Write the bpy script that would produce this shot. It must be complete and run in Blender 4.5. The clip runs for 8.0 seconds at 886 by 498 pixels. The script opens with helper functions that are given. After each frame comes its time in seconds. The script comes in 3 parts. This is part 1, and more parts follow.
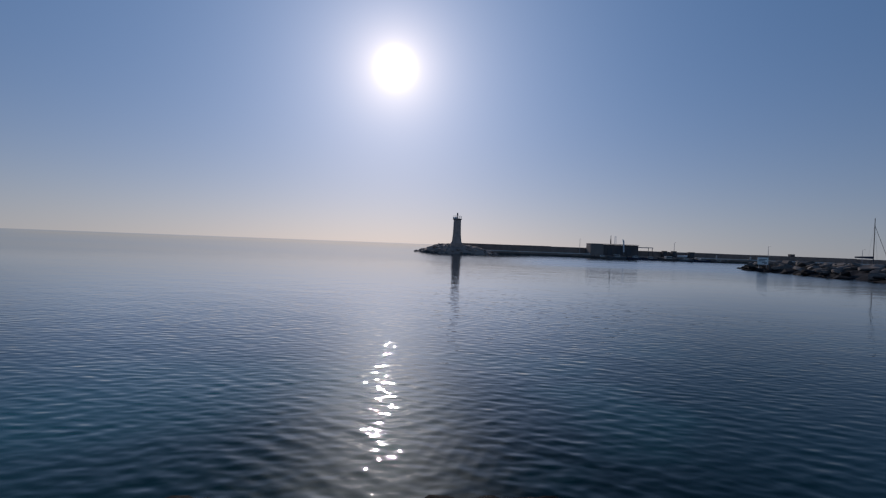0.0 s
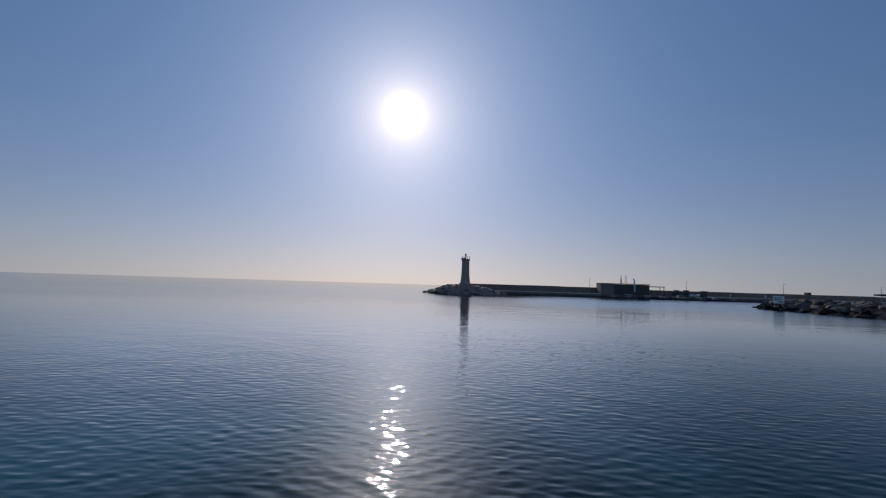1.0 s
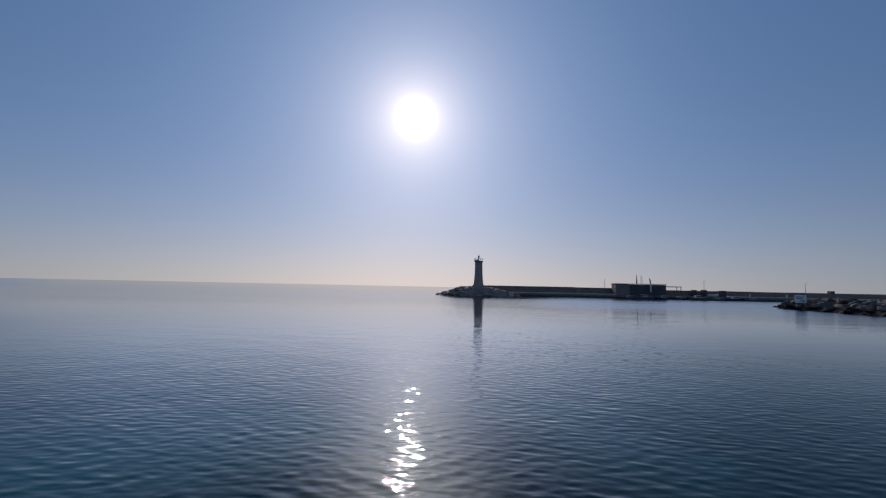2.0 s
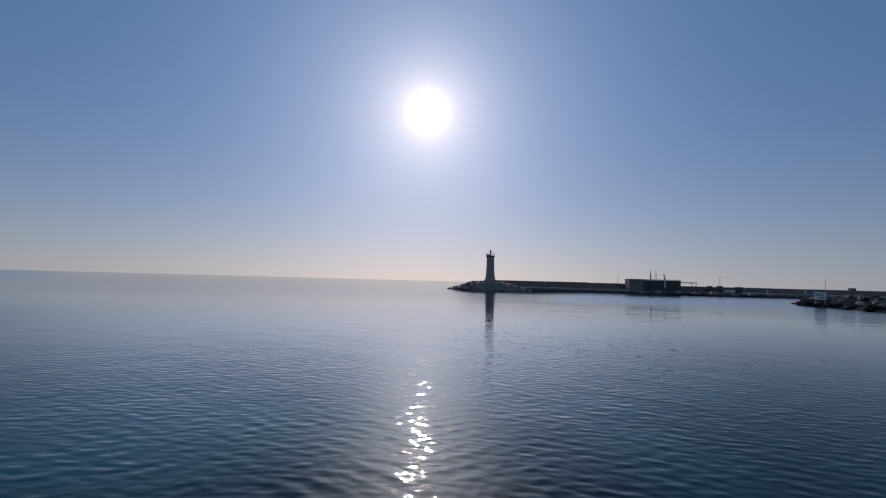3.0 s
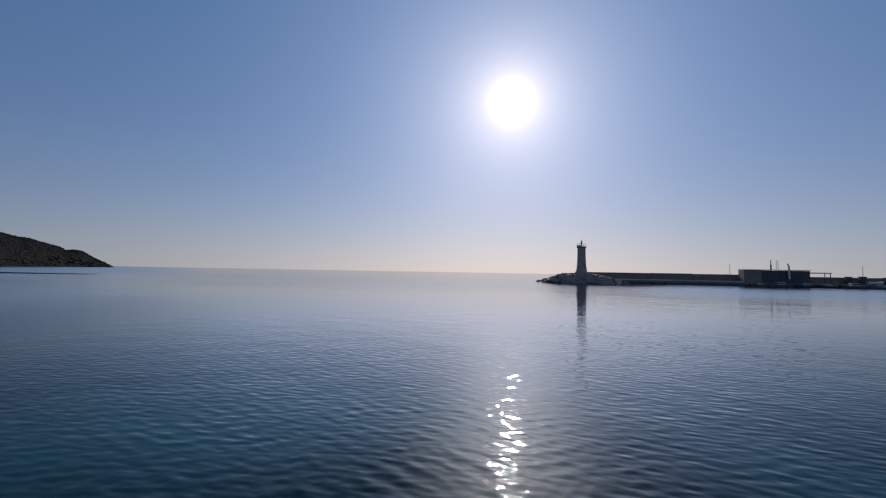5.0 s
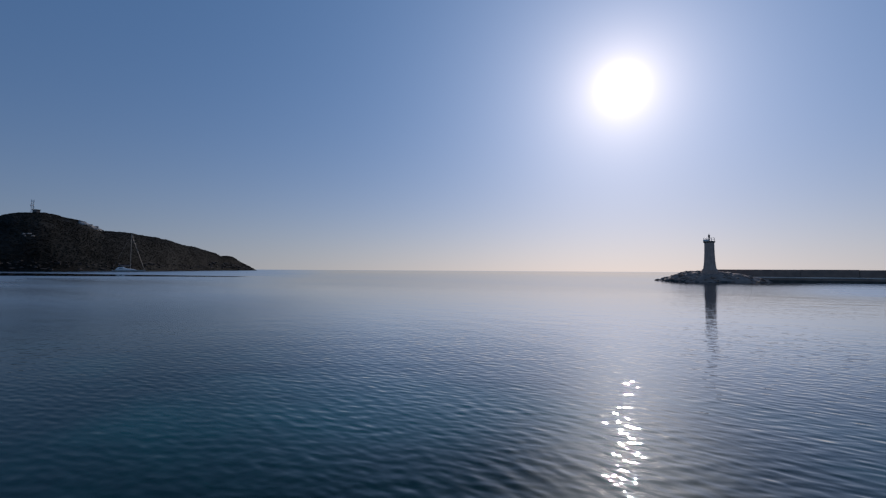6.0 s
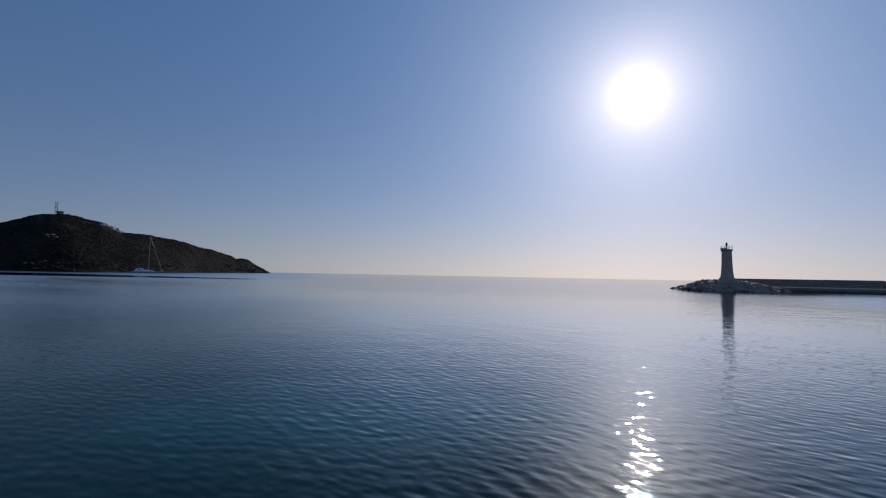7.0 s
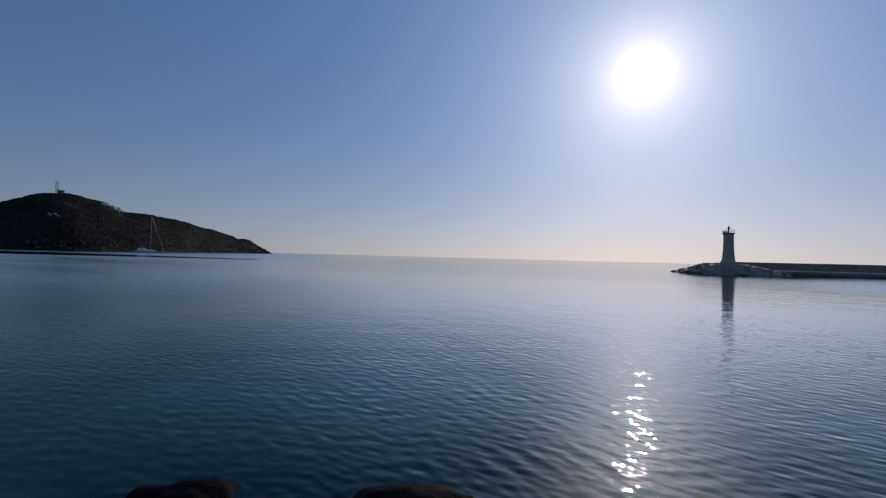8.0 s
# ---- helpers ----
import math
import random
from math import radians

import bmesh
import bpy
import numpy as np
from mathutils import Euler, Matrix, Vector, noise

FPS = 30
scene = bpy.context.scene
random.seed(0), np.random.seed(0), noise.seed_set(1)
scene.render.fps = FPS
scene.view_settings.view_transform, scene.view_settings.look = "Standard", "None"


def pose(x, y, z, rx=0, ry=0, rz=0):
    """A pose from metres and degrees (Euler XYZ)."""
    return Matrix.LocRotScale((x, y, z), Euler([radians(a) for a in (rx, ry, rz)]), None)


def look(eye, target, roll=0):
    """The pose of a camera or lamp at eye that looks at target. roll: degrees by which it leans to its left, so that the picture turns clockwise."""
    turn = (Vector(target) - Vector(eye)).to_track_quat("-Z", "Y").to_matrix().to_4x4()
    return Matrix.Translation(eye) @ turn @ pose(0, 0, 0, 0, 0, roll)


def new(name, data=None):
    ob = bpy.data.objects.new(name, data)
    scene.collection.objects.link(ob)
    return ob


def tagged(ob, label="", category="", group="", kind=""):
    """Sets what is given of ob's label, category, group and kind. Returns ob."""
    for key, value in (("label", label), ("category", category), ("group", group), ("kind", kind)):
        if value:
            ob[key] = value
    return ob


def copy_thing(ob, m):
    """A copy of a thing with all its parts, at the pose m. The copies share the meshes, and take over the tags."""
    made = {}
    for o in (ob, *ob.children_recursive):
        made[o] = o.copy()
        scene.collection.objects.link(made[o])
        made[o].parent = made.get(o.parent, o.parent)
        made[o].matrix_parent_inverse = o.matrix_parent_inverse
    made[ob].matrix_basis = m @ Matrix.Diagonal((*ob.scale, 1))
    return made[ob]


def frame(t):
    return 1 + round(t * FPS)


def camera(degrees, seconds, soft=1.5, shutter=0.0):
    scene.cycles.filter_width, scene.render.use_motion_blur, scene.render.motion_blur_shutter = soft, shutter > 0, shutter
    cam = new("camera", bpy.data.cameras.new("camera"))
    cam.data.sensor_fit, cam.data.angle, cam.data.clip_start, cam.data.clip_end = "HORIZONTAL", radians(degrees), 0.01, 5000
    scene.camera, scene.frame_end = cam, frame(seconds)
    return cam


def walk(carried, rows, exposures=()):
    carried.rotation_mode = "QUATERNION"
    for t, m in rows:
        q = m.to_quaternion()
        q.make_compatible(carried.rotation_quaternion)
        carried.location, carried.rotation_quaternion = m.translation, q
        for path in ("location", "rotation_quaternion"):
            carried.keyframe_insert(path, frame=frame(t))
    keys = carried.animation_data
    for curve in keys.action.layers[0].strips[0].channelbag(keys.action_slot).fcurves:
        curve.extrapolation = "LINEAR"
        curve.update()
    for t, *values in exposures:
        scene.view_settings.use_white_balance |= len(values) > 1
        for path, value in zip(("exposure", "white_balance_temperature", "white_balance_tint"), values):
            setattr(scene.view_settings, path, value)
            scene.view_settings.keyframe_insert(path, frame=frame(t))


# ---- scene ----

# ---- camera: a person on the shore, turning on the spot ----
EYE = (0.0, 0.0, 2.7)
cam = camera(91.49, 8.0, soft=1.25)
TURN = [  # seconds, yaw, pitch, roll
    (0.0, -0.00, -0.61, -2.16),
    (0.5, 0.17, 2.96, -2.04),
    (1.0, 1.13, 4.75, -1.73),
    (1.5, 2.08, 5.17, -1.28),
    (3.0, 4.42, 4.22, -1.51),
    (3.5, 5.13, 4.00, -1.46),
    (4.0, 5.77, 3.71, -1.24),
    (4.1, 6.21, 3.66, -1.22),
    (4.2, 7.10, 3.55, -1.19),
    (5.3, 20.31, 2.68, -0.77),
    (5.4, 22.02, 2.57, -0.63),
    (5.5, 23.98, 2.60, -0.48),
    (5.6, 25.55, 2.60, -0.48),
    (5.7, 27.10, 2.61, -0.45),
    (5.8, 28.36, 2.66, -0.43),
    (5.9, 29.24, 2.68, -0.40),
    (6.0, 29.91, 2.84, -0.34),
    (6.5, 31.18, 3.26, -0.43),
    (7.0, 31.52, 3.51, -1.09),
    (7.5, 31.74, 2.33, -1.87),
    (8.0, 31.67, 1.07, -1.47),
]
walk(cam, [(t, pose(*EYE, 90 + pitch, roll, yaw)) for t, yaw, pitch, roll in TURN], [(0.0, -0.9, 6450, 20), (1.5, -0.87, 6450, 20), (4.2, -0.87, 6450, 20), (5.5, -0.76, 6450, 20), (8.0, -0.76, 6450, 20)])

# ---- sun and sky ----
SUN_AZ, SUN_EL = radians(7.1), radians(21.8)
SUN_DIR = Vector((-math.sin(SUN_AZ) * math.cos(SUN_EL), math.cos(SUN_AZ) * math.cos(SUN_EL), math.sin(SUN_EL)))
SUN_STRENGTH = 2.6
SKY_STRENGTH = 0.06


def make_world():
    world = bpy.data.worlds.new("sky")
    scene.world = world
    world.use_nodes = True
    nt = world.node_tree
    nt.nodes.clear()
    out = nt.nodes.new("ShaderNodeOutputWorld")
    bg = nt.nodes.new("ShaderNodeBackground")
    sky = nt.nodes.new("ShaderNodeTexSky")
    sky.sky_type = "NISHITA"
    sky.sun_disc = False
    sky.sun_elevation = SUN_EL
    sky.sun_rotation = -SUN_AZ
    sky.air_density = 1.0
    sky.dust_density = 0.11
    sky.ozone_density = 2.0
    bg.inputs["Strength"].default_value = SKY_STRENGTH
    co = nt.nodes.new("ShaderNodeTexCoord")
    up = nt.nodes.new("ShaderNodeSeparateXYZ")
    nt.links.new(co.outputs["Generated"], up.inputs[0])
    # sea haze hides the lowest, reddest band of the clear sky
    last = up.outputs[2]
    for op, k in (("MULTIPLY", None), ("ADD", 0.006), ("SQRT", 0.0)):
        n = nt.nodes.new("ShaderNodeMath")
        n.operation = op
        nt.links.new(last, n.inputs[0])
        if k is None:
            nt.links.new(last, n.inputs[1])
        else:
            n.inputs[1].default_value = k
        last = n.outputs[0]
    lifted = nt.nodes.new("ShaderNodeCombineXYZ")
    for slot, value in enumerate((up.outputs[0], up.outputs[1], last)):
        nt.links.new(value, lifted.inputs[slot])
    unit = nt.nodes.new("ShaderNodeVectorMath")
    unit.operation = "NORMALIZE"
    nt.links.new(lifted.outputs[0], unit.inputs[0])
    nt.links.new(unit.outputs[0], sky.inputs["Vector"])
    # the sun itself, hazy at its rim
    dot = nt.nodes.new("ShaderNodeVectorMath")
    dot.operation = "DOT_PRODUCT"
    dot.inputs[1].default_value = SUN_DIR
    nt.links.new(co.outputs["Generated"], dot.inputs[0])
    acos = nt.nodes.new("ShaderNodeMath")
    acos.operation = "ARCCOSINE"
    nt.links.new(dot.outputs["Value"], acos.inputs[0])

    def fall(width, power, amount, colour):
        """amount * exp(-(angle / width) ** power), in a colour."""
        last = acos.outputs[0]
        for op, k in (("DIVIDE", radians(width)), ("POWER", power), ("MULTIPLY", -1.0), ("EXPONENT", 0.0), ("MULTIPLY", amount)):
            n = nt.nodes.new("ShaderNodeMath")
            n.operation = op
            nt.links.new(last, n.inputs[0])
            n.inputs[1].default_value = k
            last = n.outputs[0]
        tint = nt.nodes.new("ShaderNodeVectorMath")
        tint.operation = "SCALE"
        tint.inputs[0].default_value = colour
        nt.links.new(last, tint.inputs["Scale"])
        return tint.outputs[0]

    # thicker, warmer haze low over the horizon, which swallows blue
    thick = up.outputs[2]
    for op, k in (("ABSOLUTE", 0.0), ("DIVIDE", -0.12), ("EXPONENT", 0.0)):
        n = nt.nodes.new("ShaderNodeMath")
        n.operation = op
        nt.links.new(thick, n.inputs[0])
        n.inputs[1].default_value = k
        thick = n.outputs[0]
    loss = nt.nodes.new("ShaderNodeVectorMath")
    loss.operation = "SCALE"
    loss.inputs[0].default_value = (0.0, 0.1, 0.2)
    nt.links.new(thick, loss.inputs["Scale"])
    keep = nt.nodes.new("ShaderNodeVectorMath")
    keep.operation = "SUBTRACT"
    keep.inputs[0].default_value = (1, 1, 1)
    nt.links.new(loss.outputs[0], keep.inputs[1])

    def dimmed(colour):
        n = nt.nodes.new("ShaderNodeVectorMath")
        n.operation = "MULTIPLY"
        nt.links.new(colour, n.inputs[0])
        nt.links.new(keep.outputs[0], n.inputs[1])
        return n.outputs[0]

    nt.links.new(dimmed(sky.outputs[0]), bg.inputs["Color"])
    # an even veil of haze over the whole sky
    veil = nt.nodes.new("ShaderNodeRGB")
    veil.outputs[0].default_value = (0.024, 0.098, 0.232, 1)
    total = dimmed(veil.outputs[0])
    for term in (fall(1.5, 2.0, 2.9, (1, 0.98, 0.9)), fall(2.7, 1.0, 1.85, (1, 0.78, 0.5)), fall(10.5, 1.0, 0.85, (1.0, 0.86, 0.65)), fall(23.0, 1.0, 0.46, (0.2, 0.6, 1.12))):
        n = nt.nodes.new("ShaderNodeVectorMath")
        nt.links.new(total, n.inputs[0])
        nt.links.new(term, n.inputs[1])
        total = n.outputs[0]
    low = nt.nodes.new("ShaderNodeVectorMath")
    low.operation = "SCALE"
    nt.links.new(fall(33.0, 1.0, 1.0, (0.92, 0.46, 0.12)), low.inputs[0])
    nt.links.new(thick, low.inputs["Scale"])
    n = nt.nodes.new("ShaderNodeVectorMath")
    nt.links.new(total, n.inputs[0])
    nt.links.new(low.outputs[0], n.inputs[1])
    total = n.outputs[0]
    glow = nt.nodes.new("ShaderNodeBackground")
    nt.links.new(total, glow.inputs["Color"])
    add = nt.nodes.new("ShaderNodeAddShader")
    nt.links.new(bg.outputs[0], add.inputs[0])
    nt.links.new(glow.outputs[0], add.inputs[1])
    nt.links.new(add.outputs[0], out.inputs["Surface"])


make_world()
sun_data = bpy.data.lights.new("sun", "SUN")
sun_data.energy = SUN_STRENGTH
sun_data.angle = radians(0.53)
sun_data.color = (1.0, 0.93, 0.82)
sun = new("sun", sun_data)
sun.matrix_world = look(SUN_DIR * 100, (0, 0, 0))


# ---- materials ----
def surface(name, colour, rough=0.8, metal=0.0, scale=2.0, vary=0.25, bump=0.02, fine=12.0, per_object=0.0):
    """A worn surface: stains at one scale, grain at another, relief from both."""
    m = bpy.data.materials.new(name)
    m.use_nodes = True
    nt = m.node_tree
    bsdf = nt.nodes["Principled BSDF"]
    bsdf.inputs["Roughness"].default_value = rough
    bsdf.inputs["Metallic"].default_value = metal
    co = nt.nodes.new("ShaderNodeTexCoord")
    big = nt.nodes.new("ShaderNodeTexNoise")
    big.inputs["Scale"].default_value = scale
    big.inputs["Detail"].default_value = 5
    small = nt.nodes.new("ShaderNodeTexNoise")
    small.inputs["Scale"].default_value = scale * fine
    small.inputs["Detail"].default_value = 3
    for n in (big, small):
        nt.links.new(co.outputs["Object"], n.inputs["Vector"])
    mix = nt.nodes.new("ShaderNodeMath")
    mix.operation = "MULTIPLY_ADD"
    mix.inputs[1].default_value = 0.65
    nt.links.new(big.outputs["Fac"], mix.inputs[0])
    half = nt.nodes.new("ShaderNodeMath")
    half.operation = "MULTIPLY"
    half.inputs[1].default_value = 0.35
    nt.links.new(small.outputs["Fac"], half.inputs[0])
    nt.links.new(half.outputs[0], mix.inputs[2])
    ramp = nt.nodes.new("ShaderNodeValToRGB")
    lo = [c * (1 - vary) for c in colour]
    hi = [min(1.0, c * (1 + vary)) for c in colour]
    ramp.color_ramp.elements[0].position, ramp.color_ramp.elements[0].color = 0.33, (*lo, 1)
    ramp.color_ramp.elements[1].position, ramp.color_ramp.elements[1].color = 0.67, (*hi, 1)
    nt.links.new(mix.outputs[0], ramp.inputs[0])
    last = ramp.outputs[0]
    if per_object:
        info = nt.nodes.new("ShaderNodeObjectInfo")
        spread = nt.nodes.new("ShaderNodeMapRange")
        spread.inputs["To Min"].default_value = 1 - per_object
        spread.inputs["To Max"].default_value = 1 + per_object
        nt.links.new(info.outputs["Random"], spread.inputs["Value"])
        hsv = nt.nodes.new("ShaderNodeHueSaturation")
        nt.links.new(spread.outputs[0], hsv.inputs["Value"])
        nt.links.new(last, hsv.inputs["Color"])
        last = hsv.outputs[0]
    nt.links.new(last, bsdf.inputs["Base Color"])
    if bump:
        b = nt.nodes.new("ShaderNodeBump")
        b.inputs["Distance"].default_value = bump
        nt.links.new(mix.outputs[0], b.inputs["Height"])
        nt.links.new(b.outputs[0], bsdf.inputs["Normal"])
    return m


def sea_material():
    """Gloss by the angle of view over a body of murky teal water that lets some of the bed through."""
    m = bpy.data.materials.new("sea_water")
    m.use_nodes = True
    nt = m.node_tree
    nt.nodes.clear()
    out = nt.nodes.new("ShaderNodeOutputMaterial")
    gloss = nt.nodes.new("ShaderNodeBsdfGlossy")
    gloss.distribution = "BECKMANN"
    # ripples too fine to see spread the sun into a faint sheen
    sheen = nt.nodes.new("ShaderNodeBsdfGlossy")
    sheen.distribution = "BECKMANN"
    sheen.inputs["Color"].default_value = (0.8, 0.92, 1.0, 1)
    sheen.inputs["Roughness"].default_value = 0.42
    body = nt.nodes.new("ShaderNodeBsdfDiffuse")
    clear = nt.nodes.new("ShaderNodeBsdfTransparent")
    clear.inputs["Color"].default_value = (0.06, 0.38, 0.44, 1)
    under = nt.nodes.new("ShaderNodeMixShader")
    nt.links.new(body.outputs[0], under.inputs[1])
    nt.links.new(clear.outputs[0], under.inputs[2])
    fres = nt.nodes.new("ShaderNodeFresnel")
    fres.inputs["IOR"].default_value = 1.42
    mix = nt.nodes.new("ShaderNodeMixShader")
    # wind ripples lean the near faces away and crowd together towards the distance
    lean = nt.nodes.new("ShaderNodeMath")
    lean.operation = "MULTIPLY_ADD"
    lean.use_clamp = True
    lean.inputs[1].default_value = 2.15
    lean.inputs[2].default_value = -0.135
    nt.links.new(fres.outputs[0], lean.inputs[0])
    both = nt.nodes.new("ShaderNodeMixShader")
    both.inputs[0].default_value = 0.018
    nt.links.new(under.outputs[0], both.inputs[1])
    nt.links.new(sheen.outputs[0], both.inputs[2])
    nt.links.new(both.outputs[0], mix.inputs[1])
    nt.links.new(gloss.outputs[0], mix.inputs[2])
    nt.links.new(mix.outputs[0], out.inputs["Surface"])
    co = nt.nodes.new("ShaderNodeTexCoord")

    def ripple(scale, turn, squeeze, detail, amount):
        mp = nt.nodes.new("ShaderNodeMapping")
        mp.inputs["Rotation"].default_value = (0, 0, radians(turn))
        mp.inputs["Scale"].default_value = (scale * squeeze, scale, scale)
        nt.links.new(co.outputs["Object"], mp.inputs["Vector"])
        n = nt.nodes.new("ShaderNodeTexNoise")
        n.noise_dimensions = "2D"
        n.inputs["Scale"].default_value = 1.0
        n.inputs["Detail"].default_value = detail
        n.inputs["Roughness"].default_value = 0.5
        nt.links.new(mp.outputs[0], n.inputs["Vector"])
        k = nt.nodes.new("ShaderNodeMath")
        k.operation = "MULTIPLY"
        k.inputs[1].default_value = amount
        nt.links.new(n.outputs["Fac"], k.inputs[0])
        return k.outputs[0]

    def plus(a, b):
        k = nt.nodes.new("ShaderNodeMath")
        k.operation = "ADD"
        nt.links.new(a, k.inputs[0])
        nt.links.new(b, k.inputs[1])
        return k.outputs[0]

    h = plus(ripple(6.2, -30, 0.42, 0, 0.0086), ripple(8.6, 48, 0.45, 0, 0.0044))
    def math_node(op, a, b=None, c=None):
        k = nt.nodes.new("ShaderNodeMath")
        k.operation = op
        for slot, value in enumerate((a, b, c)):
            if value is None:
                continue
            if isinstance(value, (int, float)):
                k.inputs[slot].default_value = value
            else:
                nt.links.new(value, k.inputs[slot])
        return k.outputs[0]

    def span(value, a, b, lo, hi):
        k = nt.nodes.new("ShaderNodeMapRange")
        k.interpolation_type = "SMOOTHSTEP"
        for key, v in (("From Min", a), ("From Max", b), ("To Min", lo), ("To Max", hi)):
            k.inputs[key].default_value = v
        nt.links.new(value, k.inputs["Value"])
        return k.outputs[0]

    # ripples too small for the mesh: calm lanes and ruffled ones, livelier along the near shore
    axes = nt.nodes.new("ShaderNodeSeparateXYZ")
    nt.links.new(co.outputs["Object"], axes.inputs[0])
    x, y = axes.outputs[0], axes.outputs[1]
    lanes = ripple(0.03, 5, 0.25, 3, 1.0)
    reach = math_node("SQRT", math_node("ADD", math_node("MULTIPLY", x, x), math_node("MULTIPLY", y, y)))
    force = math_node("MULTIPLY", span(reach, 9.0, 34.0, 1.0, 0.4), span(lanes, 0.35, 0.65, 0.5, 1.2))
    # pale sand close under the surface tints the water, dark weed beds leave it deep
    sand_x, sand_y = math_node("ADD", x, 5.2), math_node("ADD", y, -6.6)
    sand = math_node("SQRT", math_node("ADD", math_node("MULTIPLY", sand_x, sand_x), math_node("MULTIPLY", sand_y, sand_y)))
    patches = ripple(0.35, 20, 0.6, 3, 1.0)
    sand = span(math_node("ADD", sand, math_node("MULTIPLY_ADD", patches, 6.0, -3.0)), 1.0, 5.5, 1.0, 0.0)
    sand = math_node("MAXIMUM", sand, math_node("MULTIPLY", span(patches, 0.5, 0.68, 0.0, 0.5), span(reach, 6.0, 30.0, 1.0, 0.0)))
    tint = nt.nodes.new("ShaderNodeMix")
    tint.data_type = "RGBA"
    tint.inputs[6].default_value = (0.0003, 0.044, 0.054, 1)
    tint.inputs[7].default_value = (0.0003, 0.13, 0.135, 1)
    nt.links.new(sand, tint.inputs[0])
    nt.links.new(tint.outputs[2], body.inputs["Color"])
    # the bed and its boulders show through the shallows only
    nt.links.new(span(reach, 5.0, 9.0, 0.75, 0.3), under.inputs[0])
    # farther off the ripples merge into gloss: smoother in the basin, rougher in the open bay
    bearing = math_node("DIVIDE", x, reach)
    basin = math_node("MULTIPLY", span(reach, 150.0, 600.0, 1.0, 0.4), span(bearing, 0.1, 0.26, 0.125, 0.25))
    bay = span(bearing, -0.6, -0.86, 0.0, 0.2)
    far = math_node("MAXIMUM", math_node("MULTIPLY", span(reach, 24.0, 90.0, 0.0, 1.0), basin), math_node("MULTIPLY", math_node("MULTIPLY", span(reach, 6.0, 34.0, 0.0, 1.0), span(reach, 60.0, 250.0, 1.0, 1.5)), bay))
    # near water mirrors less to either side: lens vignetting put into the gloss
    side_dim = math_node("MULTIPLY", span(bearing, -0.58, -0.94, 0.0, 1.0), span(reach, 12.0, 60.0, 0.58, 0.0))
    side_dim = math_node("ADD", side_dim, math_node("MULTIPLY", span(bearing, 0.1, 0.62, 0.0, 1.0), span(reach, 8.0, 50.0, 0.5, 0.0)))
    nt.links.new(math_node("MULTIPLY", lean.outputs[0], math_node("SUBTRACT", 1.0, side_dim)), mix.inputs[0])
    # a breeze ruffles the open sea towards the horizon
    far = math_node("MAXIMUM", far, span(reach, 350.0, 1200.0, 0.0, 0.11))
    streaks = ripple(0.14, 4, 0.16, 2, 1.0)
    far = math_node("MULTIPLY", far, math_node("MULTIPLY", span(lanes, 0.35, 0.65, 0.86, 1.08), span(streaks, 0.35, 0.65, 0.94, 1.06)))
    # a long slick off the headland, tapering to a point, mirrors its dark flank
    across = math_node("ADD", math_node("MULTIPLY_ADD", x, -0.389, -147.0), math_node("MULTIPLY", y, 0.923))
    across = math_node("ABSOLUTE", math_node("ADD", across, math_node("MULTIPLY_ADD", lanes, 10.0, -5.0)))
    across = math_node("DIVIDE", across, span(x, -135.0, -300.0, 7.0, 42.0))
    calm = math_node("MAXIMUM", span(across, 0.85, 1.15, 0.03, 1.0), span(x, -150.0, -125.0, 0.0, 1.0))
    force = math_node("MULTIPLY", force, calm)
    nt.links.new(math_node("MULTIPLY_ADD", far, calm, 0.036), gloss.inputs["Roughness"])
    b = nt.nodes.new("ShaderNodeBump")
    b.inputs["Distance"].default_value = 1.0
    long_ripples = math_node("MULTIPLY", ripple(0.3, 6, 0.35, 2, 0.032), span(reach, 20.0, 60.0, 0.0, 1.0))
    long_ripples = math_node("ADD", long_ripples, math_node("MULTIPLY", ripple(0.9, 10, 0.3, 2, 0.014), span(reach, 8.0, 25.0, 0.0, 1.0)))
    nt.links.new(math_node("ADD", math_node("MULTIPLY", h, force), math_node("MULTIPLY", long_ripples, calm)), b.inputs["Height"])
    for node in (gloss, fres):
        nt.links.new(b.outputs[0], node.inputs["Normal"])
    return m


SEA = sea_material()
PALE_BOULDER = surface("pier_head_rock", (0.3, 0.21, 0.165), 0.85, scale=0.8, vary=0.3, bump=0.06, per_object=0.14)
ROCK = surface("limestone_rock", (0.155, 0.13, 0.113), 0.85, scale=0.8, vary=0.4, bump=0.06, per_object=0.5)
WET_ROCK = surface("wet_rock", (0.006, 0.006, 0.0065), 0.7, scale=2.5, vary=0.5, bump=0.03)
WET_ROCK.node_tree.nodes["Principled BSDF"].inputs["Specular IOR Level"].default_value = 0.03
WET_RIPRAP = surface("wet_weedy_rock", (0.02, 0.018, 0.018), 0.75, scale=0.8, vary=0.5, bump=0.06, per_object=0.3)
for stony, shine in ((WET_RIPRAP, 0.08), (ROCK, 0.2)):
    stony.node_tree.nodes["Principled BSDF"].inputs["Specular IOR Level"].default_value = shine
WEED = surface("weed_and_algae", (0.075, 0.07, 0.06), 0.8, scale=0.7, vary=0.5, bump=0.03)
CONCRETE = surface("weathered_concrete", (0.27, 0.19, 0.15), 0.85, scale=0.5, vary=0.3, bump=0.02)
PALE_CONCRETE = surface("pale_concrete", (0.58, 0.53, 0.47), 0.8, scale=0.6, vary=0.2, bump=0.01)
TOWER_STONE = surface("tower_stone", (0.47, 0.315, 0.25), 0.85, scale=0.8, vary=0.25, bump=0.02)
